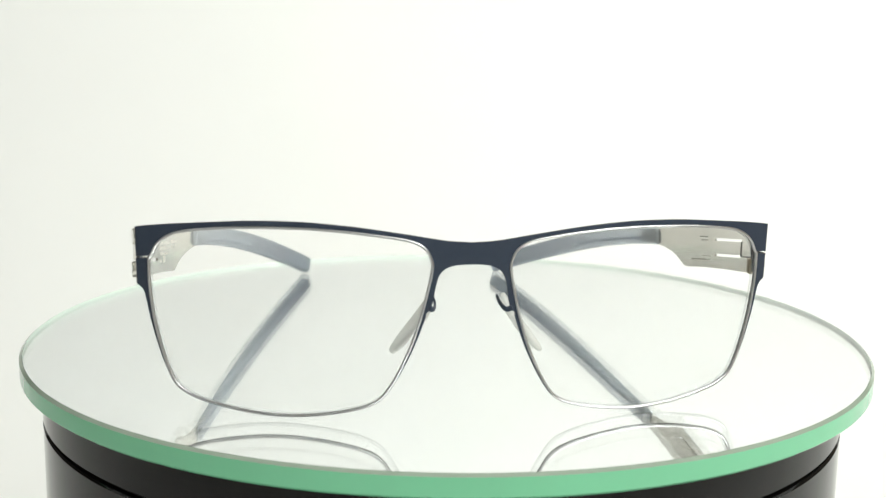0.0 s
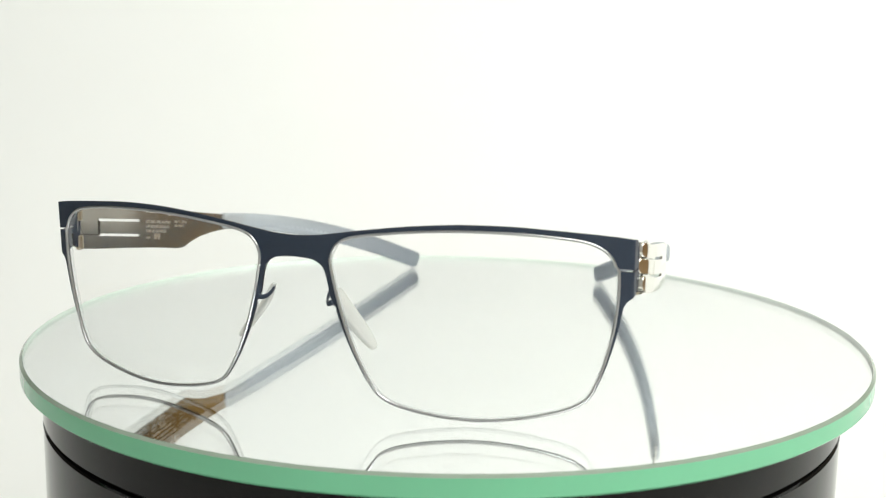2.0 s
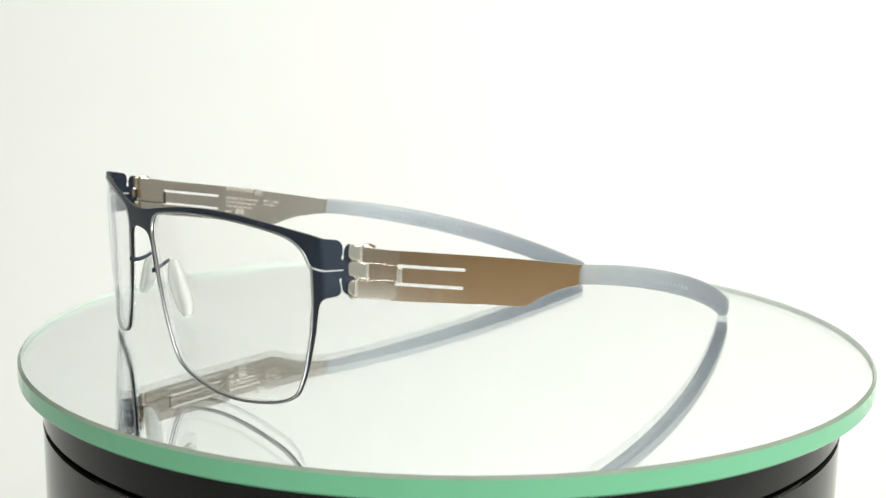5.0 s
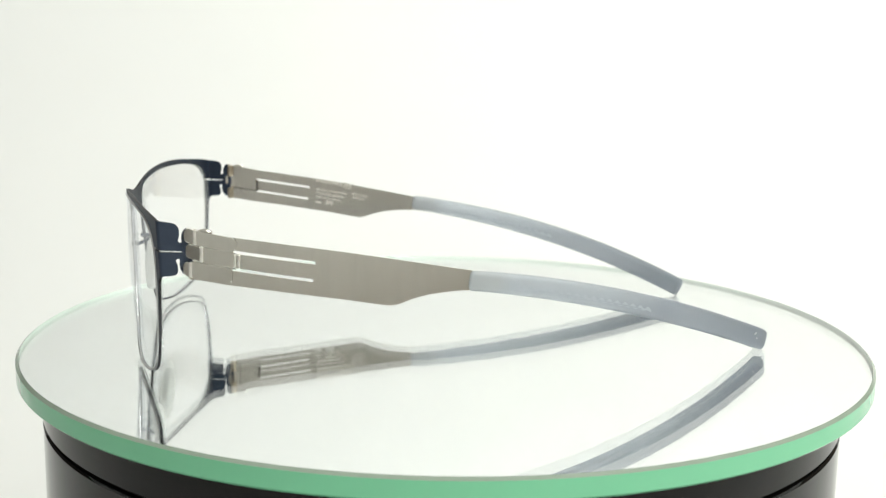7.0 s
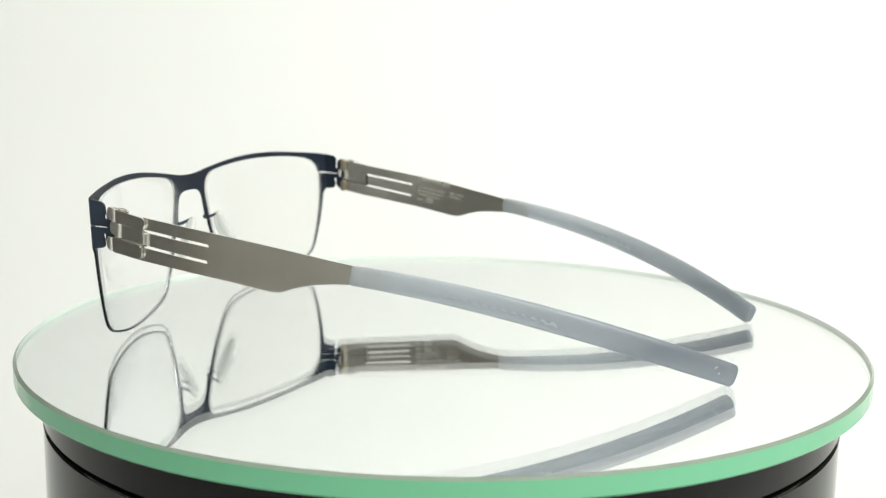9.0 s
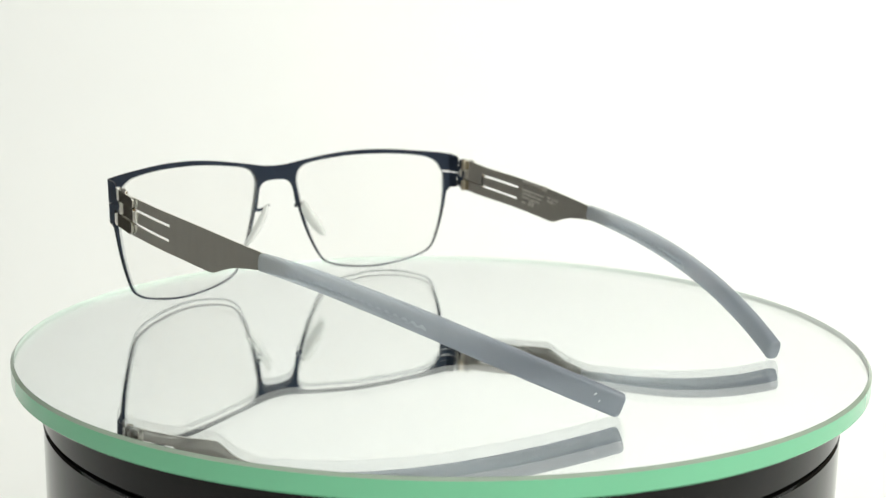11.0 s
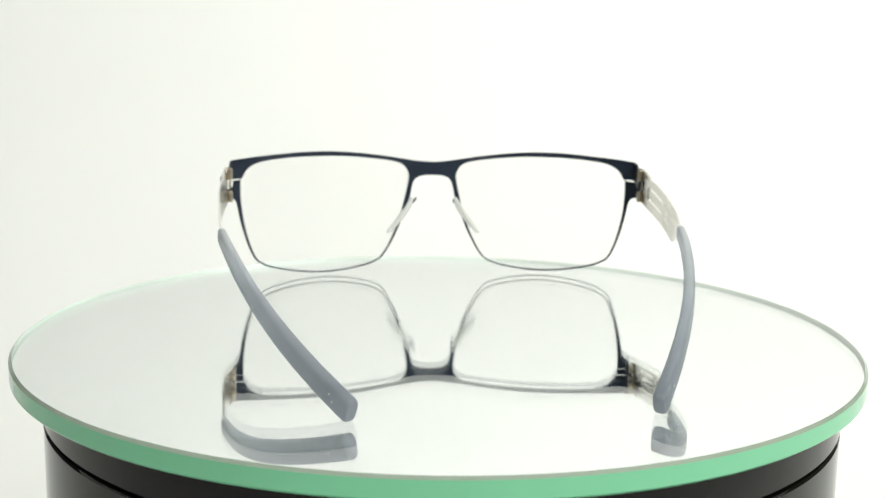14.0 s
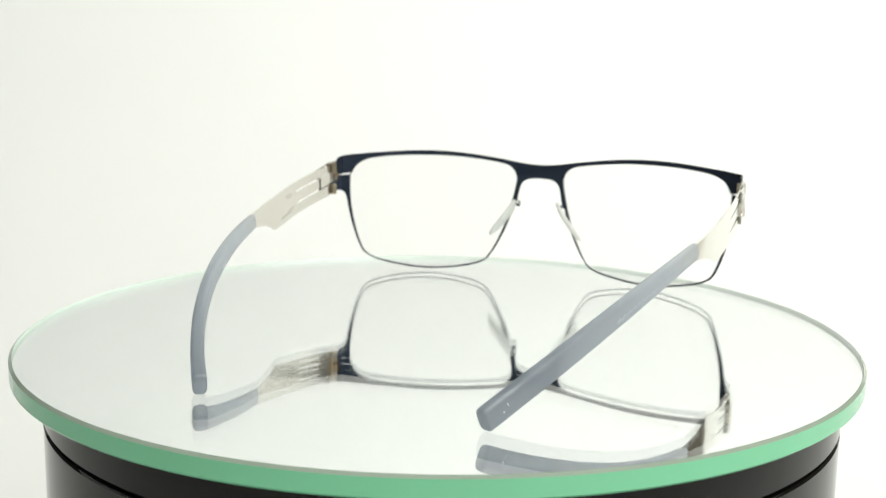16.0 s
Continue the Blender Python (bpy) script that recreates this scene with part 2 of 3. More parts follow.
def sweep(path, sizes, up=Vector((0, 0, 1)), sides=20, power=2.6, round_ends=True):
    """A bar swept along path; sizes gives half its breadth and half its height at each point (superellipse section)."""
    bm = bmesh.new()
    rings, n = [], len(path)
    stations = [(p, s, 1.0) for p, s in zip(path, sizes)]
    if round_ends:
        first, last = (path[0] - path[1]).normalized(), (path[-1] - path[-2]).normalized()
        r0, r1 = min(sizes[0]), min(sizes[-1])
        head = [(path[0] + first * r0 * 0.6 * math.sin(a), sizes[0], 1 - 0.45 * (1 - math.cos(a))) for a in (1.45, 1.0, 0.5)]
        tail = [(path[-1] + last * r1 * 0.6 * math.sin(a), sizes[-1], 1 - 0.45 * (1 - math.cos(a))) for a in (0.5, 1.0, 1.45)]
        stations = head + stations + tail
    m = len(stations)
    for i, (p, (hw, hh), k) in enumerate(stations):
        along = (stations[min(i + 1, m - 1)][0] - stations[max(i - 1, 0)][0]).normalized()
        side = along.cross(up).normalized()
        top = side.cross(along).normalized()
        ring = []
        for q in range(sides):
            a = 2 * math.pi * q / sides
            c, s = math.cos(a), math.sin(a)
            ring.append(bm.verts.new(p + side * hw * k * math.copysign(abs(c) ** (2 / power), c) + top * hh * k * math.copysign(abs(s) ** (2 / power), s)))
        rings.append(ring)
    for a, b in zip(rings, rings[1:]):
        for q in range(sides):
            bm.faces.new((a[q], a[(q + 1) % sides], b[(q + 1) % sides], b[q]))
    bm.faces.new(rings[0])
    bm.faces.new(rings[-1])
    return smooth(bm, 60)


def lathe(profile, steps=192):
    """A turned body from (radius, height) pairs, closed along its profile."""
    bm = bmesh.new()
    rings = []
    for r, z in profile:
        rings.append([bm.verts.new((r * math.cos(2 * math.pi * k / steps), r * math.sin(2 * math.pi * k / steps), z)) for k in range(steps)] if r > 1e-6 else [bm.verts.new((0, 0, z))])
    for a, b in zip(rings, rings[1:]):
        for k in range(steps):
            j = (k + 1) % steps
            loop = [a[k % len(a)], a[j % len(a)], b[j % len(b)], b[k % len(b)]]
            loop = list(dict.fromkeys(loop))
            if len(loop) > 2:
                bm.faces.new(loop)
    return smooth(bm, 30)


def box(low, high, edge=0.0):
    bm = bmesh.new()
    bmesh.ops.create_cube(bm, size=1)
    for v in bm.verts:
        v.co = [l + (h - l) * (c + 0.5) for l, h, c in zip(low, high, v.co)]
    if edge:
        bmesh.ops.bevel(bm, geom=bm.edges[:], offset=edge, segments=2, affect="EDGES", profile=0.6)
    return smooth(bm, 40)


# ---------------------------------------------------------------- the room
TABLE_Z = -0.165


def build_room():
    def wall(name, low, high, mat, label, cat):
        tagged(part(name, box(low, high), mat), label, cat, kind="structure")

    # unseen walls, placed and toned for the steel's dark, pale and brown reflections
    f = TABLE_Z - 0.75
    wall("floor", (-2.7, -0.79, f - 0.1), (1.8, 1.0, f), FLOOR, "plain pale grey floor of the room", "floor")
    wall("ceiling", (-2.7, -0.79, 1.9), (1.8, 1.0, 2.0), WALL, "plain white painted ceiling", "ceiling")
    wall("wall_north", (-2.7, 1.0, f), (1.8, 1.1, 1.9), DARK_WALL, "unseen dark taupe wall behind the paper, toned for reflections", "wall")
    # set close in, as a bounce that brightens the temples' outer faces
    wall("wall_south", (-2.7, -0.89, f), (1.8, -0.79, 1.9), WALL, "unseen plain white wall, placed for reflections and bounce", "wall")
    wall("wall_east", (1.8, -0.79, f), (1.9, 1.0, 1.9), BROWN_WALL, "unseen brown wooden wall, toned for reflections in the steel", "wall")
    wall("wall_west", (-2.8, -0.79, f), (-2.7, 1.0, 1.9), WALL, "unseen plain white wall, placed for reflections and bounce", "wall")


def build_table():
    table = tagged(new("table"), "brown wooden table under the white paper", "table")
    part("tabletop", box((-0.80, -0.77, TABLE_Z - 0.03), (1.77, 0.95, TABLE_Z), 0.003), WOOD, table)
    f = TABLE_Z - 0.75
    for x in (-0.72, 1.6):
        for y in (-0.69, 0.85):
            part("leg", box((x - 0.035, y - 0.035, f), (x + 0.035, y + 0.035, TABLE_Z - 0.03), 0.003), WOOD, table)


def build_backdrop():
    """A white paper sweep: flat on the table, then curving up behind."""
    # the unseen front stretch is added to bounce light onto the south wall
    side = [(-0.74, 0.001), (-0.34, 0.001), (0.0, 0.001), (0.25, 0.001)]
    side += [(0.25 + 0.45 * math.sin(a), 0.001 + 0.45 * (1 - math.cos(a))) for a in [math.pi / 2 * k / 24 for k in range(1, 25)]]
    side += [(0.70, 0.7), (0.705, 1.0)]
    bm = bmesh.new()
    rows = []
    for y, z in side:
        rows.append([bm.verts.new((-0.74 + 1.44 * k / 24, y, TABLE_Z + z + 0.0006 * math.sin(k * 0.9 + y * 7) * (z > 0.1))) for k in range(25)])
    for a, b in zip(rows, rows[1:]):
        for k in range(24):
            bm.faces.new((a[k], a[k + 1], b[k + 1], b[k]))
    smooth(bm, 60)
    ob = part("backdrop", bm, PAPER)
    ob.modifiers.new("thickness", "SOLIDIFY").thickness = 0.0006
    tagged(ob, "seamless white paper sweep curving up behind the turntable", "backdrop", kind="structure")


# ---------------------------------------------------------------- turntable
PLATE_T = 5.2 * MM
MIRROR_T = 4.7 * MM
PLATE_R = 114.8 * MM


def build_base():
    base = tagged(new("turntable_base"), "round glossy black plastic turntable base with a groove", "turntable")
    base.location = (0, 0, TABLE_Z + 0.0016)
    top = -PLATE_T - 0.0004 - base.location.z
    r = 108.5 * MM
    part("upper_ring", lathe([(0, top), (r - 0.0012, top), (r, top - 0.0012), (r, top - 0.0102), (r - 0.0006, top - 0.0105), (0, top - 0.0105)]), BLACK, base)
    part("groove", lathe([(0, top - 0.0105), (r - 0.0018, top - 0.0105), (r - 0.0018, top - 0.0117), (0, top - 0.0117)]), GROOVE, base, "dark recessed groove")
    part("body", lathe([(0, top - 0.0117), (r - 0.0006, top - 0.0117), (r, top - 0.0121), (r, 0.004), (r - 0.004, 0), (0, 0)]), BLACK, base)
    return base


def build_plate():
    plate = tagged(new("mirror_plate"), "round mirror plate of thick clear glass with a green edge", "mirror")
    t, r = PLATE_T, PLATE_R
    inner = r - 0.0008
    # the disc sits slightly off the axis of the turntable
    off = Matrix.Translation((0.0033 * 0.3136, 0.00256 * 0.3136, 0))
    slab = part("glass_slab", lathe([(0, 0), (inner, 0), (inner + 0.0002, -0.0004), (inner + 0.0002, -MIRROR_T + 0.00005), (0, -MIRROR_T + 0.00005)]), SLAB, plate, "clear float glass")
    slab.visible_shadow = False
    back = part("mirror_backing", lathe([(0, -MIRROR_T), (inner, -MIRROR_T), (inner, -t), (0, -t)]), MIRROR, plate, "silvered mirror backing")
    band = lathe([(inner + 0.00005, 0), (r, -0.0006), (r, -t + 0.0006), (r - 0.0006, -t), (inner + 0.00005, -t), (inner + 0.00005, 0)])
    for f in band.faces:
        c = f.calc_center_median()
        f.material_index = 2 if math.hypot(c.x, c.y) < inner + 0.00012 else 1 if -0.0006 < c.z else 0
    edge = part("edge_band", band, [EDGE, ARRIS, EDGE_IN], plate, "pale green polished glass edge")
    for ob in (slab, back, edge):
        ob.matrix_local = off
    return plate


# ---------------------------------------------------------------- eyeglasses
# Own space in millimetres, then metres: x to the wearer's left, y backwards along the temples, z up from the glass.
def front_y(x):
    return -19.5 + 14.6 * (x / 70.0) ** 2


BEND_AT, BEND_R = 68.9, 1.1
BEND_A = math.atan(2 * 14.6 * BEND_AT / 4900.0)


def front_line(u):
    """Where the front sheet runs, seen from above: the curved front, a tight bend, then straight back. Returns x, y and the outward normal."""
    s, v = (1 if u >= 0 else -1), abs(u)
    if v <= BEND_AT:
        a = math.atan(2 * 14.6 * v / 4900.0)
        x, y = v, front_y(v)
    else:
        a = min(BEND_A + (v - BEND_AT) / BEND_R, math.pi / 2)
        x = BEND_AT + BEND_R * (math.sin(a) - math.sin(BEND_A))
        y = front_y(BEND_AT) + BEND_R * (math.cos(BEND_A) - math.cos(a))
        y += max(0.0, v - BEND_AT - BEND_R * (math.pi / 2 - BEND_A))
    return s * x, y, s * math.sin(a), -math.cos(a)


def on_front(u, z, depth):
    x, y, nx, ny = front_line(u)
    return Vector(((x - nx * depth) * MM, (y - ny * depth + 0.048 * (38.0 - z)) * MM, z * MM))


# u at which the sheet, behind the bend, reaches y
def u_at(y):
    return BEND_AT + BEND_R * (math.pi / 2 - BEND_A) + y - (front_y(BEND_AT) + BEND_R * math.cos(BEND_A))


LENS_LOOP = [(66.6, 33.75), (66.65, 31), (66.5, 26.5), (65.65, 20), (64.0, 13), (61.9, 7.5), (59.8, 5.35), (56.3, 3.75), (50, 2.25), (43, 1.3), (36, 1.2), (28.5, 2.05),
             (22.5, 3.4), (19.2, 4.95), (17.3, 7.0), (15, 11), (12.4, 17), (10.4, 23.5), (9.1, 29), (8.35, 33), (8.5, 35), (9.7, 37.3), (12.4, 38.9), (18, 39.9), (27, 40.85),
             (35.2, 41.25), (45, 41.15), (52.5, 40.7), (59.3, 39.8), (62.6, 38.6), (64.8, 36.8), (66.1, 34.35)]
BROW = [(0, 38.9), (5, 39.2), (11, 40.1), (17, 41.0), (24.6, 41.95), (32, 42.55), (38, 42.75), (45, 42.65), (50, 42.35), (60, 41.5), (66, 40.85), (68.5, 40.5)]
NOSE = [(9.5, 23.6), (8.6, 24.7), (8.0, 26.4), (7.7, 28.2), (7.25, 30.4), (6.75, 31.9), (5.7, 33.2), (3.6, 34.05), (0, 34.3)]


def lens_loop():
    return [(p.x, p.y) for p in spline([(x, z, 0) for x, z in LENS_LOOP], 5)]


def front_outline():
    """The right-hand half of the flat-cut front sheet as (u, z), from the top of the bridge round to its underside."""
    U = u_at
    half = [(p.x, p.y) for p in spline([(x, z, 0) for x, z in BROW], 5)]
    # upper tab behind the bend, keyhole notch, scalloped rear strip, and the same below
    rear = [(U(-1.7), 39.85), (U(-1.1), 39.6), (U(-0.6), 39.05), (U(-0.4), 38.2), (U(-0.45), 36.9), (U(-0.75), 36.4), (U(-0.8), 35.9), (U(-0.5), 35.55), (U(-0.1), 35.6), (U(0.05), 36.0),
            (U(-0.05), 36.5), (U(0.1), 37.4), (U(0.5), 38.3), (U(1.1), 38.75), (U(1.9), 38.7), (U(2.4), 38.2), (U(2.5), 36.6), (U(2.1), 35.6), (U(2.5), 35.0), (U(2.5), 32.4), (U(2.0), 31.7),
            (U(2.4), 30.9), (U(2.3), 28.9), (U(1.7), 28.2), (U(0.7), 28.2), (U(-0.2), 28.8), (U(-0.6), 29.7), (U(-0.75), 31.0), (U(-0.6), 31.5), (U(-0.7), 31.95), (U(-1.1), 32.05), (U(-1.5), 31.7),
            (U(-1.45), 31.2), (U(-1.2), 30.6), (U(-1.2), 29.2), (U(-1.5), 28.6), (U(-2.2), 28.3)]
    slit_in = (U(-0.2), 33.55)
    half += rear
    lower = [(70.0, 28.1), (69.0, 27.75), (68.3, 27.1), (67.8, 26.2)]
    half += lower
    loop = lens_loop()
    # outer side of the thin rim, then the nose side and the bridge's underside
    n = len(loop)
    rim = []
    for i, (x, z) in enumerate(loop):
        if z > 25.0 and x > 40 or z > 23.6 and x < 40:
            continue
        a, b = loop[i - 1], loop[(i + 1) % n]
        d = Vector((b[0] - a[0], b[1] - a[1])).normalized()
        # the rim is broadest under the end piece and the bridge and thins out towards the bottom
        w = 0.5 + 0.6 * max(0.0, min(1.0, (z - 7.0) / 17.0)) ** 1.3
        rim.append((x - d.y * w, z + d.x * w) if (-d.y * (x - 38) + d.x * (z - 21)) > 0 else (x + d.y * w, z - d.x * w))
    half += rim
    half += [(p.x, p.y) for p in spline([(x, z, 0) for x, z in NOSE], 4)]
    return half, loop, slit_in


def build_front(glasses):
    half, loop, slit_in = front_outline()
    # the slit joins the lens opening to the end piece, so the sheet is one band: the half outline is cut there
    half_mirror = [(-x, z) for x, z in reversed(half)]
    outline = half + half_mirror[1:-1]
    def hole(sign):
        # opening together with the slit that runs out of it to the end piece
        pts = [(sign * x, z) for x, z in loop]
        a, b = slit_in
        slit = [(sign * 68.6, 34.12), (sign * 69.9, 33.92), (sign * a, b + 0.14), (sign * (a + 0.2), b), (sign * a, b - 0.14), (sign * 69.9, 33.5), (sign * 68.6, 33.55)]
        return pts + slit

    rings = [outline, hole(1), hole(-1)]
    cuts = [3.0 * k for k in range(-22, 23)] + [sg * (BEND_AT + d) for sg in (-1, 1) for d in (-1.5, 0, 0.2, 0.4, 0.6, 0.8, 1.0, 1.2, 1.5)]

    def normal(u, z):
        x, y, nx, ny = front_line(u)
        return Vector((nx, ny, 0))

    bm, finish = sheet(rings, cuts, on_front, normal, 0.6, 2)
    finish(part("front_frame", bm, [NAVY, CUT, INNER], glasses, "navy lacquered sheet-metal front"))

    # the bare metal groove wire that shows inside each opening
    for sign in (1, -1):
        path = [on_front(sign * x, z, 0.02) for x, z in loop]
        mid = on_front(sign * 38, 21, 0.02)
        path = [p + (p - mid).normalized() * 0.12 * MM for p in path]
        bm = bmesh.new()
        rings3, n = [], len(path)
        for i, p in enumerate(path):
            along = (path[(i + 1) % n] - path[i - 1]).normalized()
            out = (p - mid).normalized()
            back = along.cross(out).normalized()
            out = back.cross(along)
            rings3.append([bm.verts.new(p + (out * math.cos(q) * 0.3 + back * math.sin(q) * 0.3) * MM) for q in [2 * math.pi * k / 8 for k in range(8)]])
        for i in range(n):
            a, b = rings3[i], rings3[(i + 1) % n]
            for k in range(8):
                bm.faces.new((a[k], a[(k + 1) % 8], b[(k + 1) % 8], b[k]))
        part("rim_wire", smooth(bm, 60), SILVER_RIM, glasses, "bare silver rim edge")

        # the lens itself: a slightly domed sheet
        bm = bmesh.new()
        fronts, backs = [], []
        levels = [0.0, 0.35, 0.7, 1.0]
        for lv in levels:
            rf, rb = [], []
            for x, z in loop:
                u, w = 38 + (x - 38) * lv, 21 + (z - 21) * lv
                d = 0.45 - 0.9 * (1 - lv * lv)
                u, w = 38 + (u - 38) * 0.997, 21 + (w - 21) * 0.995
                rf.append(on_front(sign * u, w, d - 0.35))
                rb.append(on_front(sign * u, w, d + 0.9))
            fronts.append(rf)
            backs.append(rb)
        for grid in (fronts, backs):
            centre = bm.verts.new(grid[0][0])
            prev = None
            for ring in grid[1:]:
                vs = [bm.verts.new(p) for p in ring]
                for i in range(n):
                    j = (i + 1) % n
                    bm.faces.new((centre, vs[i], vs[j]) if prev is None else (prev[i], vs[i], vs[j], prev[j]))
                prev = vs
            if grid is fronts:
                outer = prev
        for i in range(n):
            j = (i + 1) % n
            bm.faces.new((outer[i], outer[j], prev[j], prev[i])).material_index = 1
        ob = part("lens", smooth(bm, 40), [LENS, LENS_EDGE], glasses, "clear coated lens")
        ob.visible_shadow = False


def build_nose(glasses):
    for s in (1, -1):
        bend = [(8.6, -19.0, 25.0), (7.6, -18.7, 24.6), (6.9, -17.5, 24.9), (6.4, -15.9, 25.7), (6.2, -14.3, 26.6)] if s > 0 else [(8.6, -19.0, 25.0), (7.9, -18.6, 24.8), (7.4, -17.2, 24.9), (7.2, -15.4, 25.5), (7.4, -13.9, 26.3)]
        path = spline([Vector((s * x, y, z)) * MM for x, y, z in bend], 5)
        part("pad_arm", sweep(path, [(0.28 * MM, 0.62 * MM * (1 - 0.4 * i / len(path))) for i in range(len(path))], sides=10), NAVY, glasses, "thin navy nose pad arm")
        a, b = Vector((s * 7.6, -13.6, 26.6)) * MM, Vector((s * 16.0, -13.4, 14.6)) * MM
        path = spline([a, a.lerp(b, 0.3) + Vector((-s * 0.5, 0, -0.4)) * MM, a.lerp(b, 0.7) + Vector((-s * 0.3, 0.2, -0.3)) * MM, b], 6)
        m = len(path)
        # the pads splay: their rear edges stand further apart than their front edges
        along = (b - a).normalized()
        outward = Vector((s * -along.z, 0, s * along.x)).normalized()
        lean = radians(16)
        front = -(Vector((0, 1, 0)) * math.cos(lean) + outward * math.sin(lean)) * s
        top = front.cross(along).normalized()
        sizes = [(2.3 * math.sqrt(1 - 0.8 * (2 * i / (m - 1) - 1) ** 2) * MM, 0.95 * math.sqrt(1 - 0.7 * (2 * i / (m - 1) - 1) ** 2) * MM) for i in range(m)]
        pad = part("nose_pad", sweep(path, sizes, up=top, sides=16, power=2.4), SILICONE, glasses, "clear silicone nose pad")
        core = [p - outward * 0.25 * MM - Vector((0, 0.5, 0)) * MM for p in path[4:-1]]
        part("pad_core", sweep(core, [(0.5 * MM, 0.2 * MM)] * len(core), up=top, sides=8), PAD_CORE, pad, "grey metal insert")


TEMPLE_X = {1: [(0, 69.85), (14, 70.6), (28.5, 70.6), (46, 69.2), (56, 68.3), (65, 67.1), (74, 65.2)], -1: [(0, 70.2), (14, 69.9), (29.5, 69.2), (46, 67.4), (56, 65.7), (65, 63.75), (74, 61.8)]}
SLEEVE_FIT = {1: ((67.07, -17.22, -3.36, -12.55), (26.0, -10.1, -13.32, -0.43)), -1: ((63.64, -16.7, -7.98, -6.5), (26.5, -10.9, -9.0, -4.3))}
T_TOP = [(2.6, 38.1), (10, 37.0), (21.8, 35.4), (34.2, 33.6), (47, 31.5), (56, 29.95), (65, 28.35), (73, 26.8)]
T_BOT = [(73, 23.2), (65, 24.0), (59.8, 23.85), (54.6, 23.35), (50.7, 22.4), (47.6, 21.25), (46.0, 21.0), (44.4, 21.15), (34.2, 22.9), (21.8, 24.7), (9.5, 26.4), (2.6, 27.6)]


TEMPLE_LINE = {s: [(p.x, p.y) for p in spline([(y, x, 0) for y, x in TEMPLE_X[s]], 12)] for s in (1, -1)}


def temple_x(s, y):
    pts = TEMPLE_LINE[s]
    if y <= pts[0][0]:
        return pts[0][1]
    for (a, p), (b, q) in zip(pts, pts[1:]):
        if y <= b:
            return p + (q - p) * (y - a) / (b - a)
    (a, p), (b, q) = pts[-2:]
    return q + (q - p) / (b - a) * (y - b)


def dense(points, step):
    out = []
    for a, b in zip(points, points[1:]):
        n = max(1, int(math.hypot(b[0] - a[0], b[1] - a[1]) / step))
        out += [(a[0] + (b[0] - a[0]) * k / n, a[1] + (b[1] - a[1]) * k / n) for k in range(n)]
    return out + [points[-1]]


def rounded(y0, y1, za, zb, r_front, r_rear):
    """Outline of a small plate between y0 and y1; za and zb are its bottom and top lines as functions of y; corner radii in front and at the rear."""
    out = []
    for y, top, r in ((y0, False, r_front), (y1, False, r_rear), (y1, True, r_rear), (y0, True, r_front)):
        z = zb(y) if top else za(y)
        sy = 1 if y == y0 else -1
        sz = -1 if top else 1
        arc = [(y + sy * r * (1 - math.cos(a)), z + sz * r * (1 - math.sin(a))) for a in [math.pi / 2 * k / 5 for k in range(6)]]
        out += arc if (y == y0) == top else arc[::-1]
    # keep one running direction
    n = len(out) // 4
    a, b, c, d = out[:n], out[n:2 * n], out[2 * n:3 * n], out[3 * n:]
    return sorted_ring(a + b + c + d)


def sorted_ring(points):
    cy, cz = sum(p[0] for p in points) / len(points), sum(p[1] for p in points) / len(points)
    hy, hz = max(abs(p[0] - cy) for p in points), max(abs(p[1] - cz) for p in points)
    return sorted(points, key=lambda p: math.atan2((p[1] - cz) / hz, (p[0] - cy) / hy))


def drop(z):
    """A line that runs down with the temple's slope, through height z at its front."""
    return lambda y: z - 0.155 * (y - 3.0)


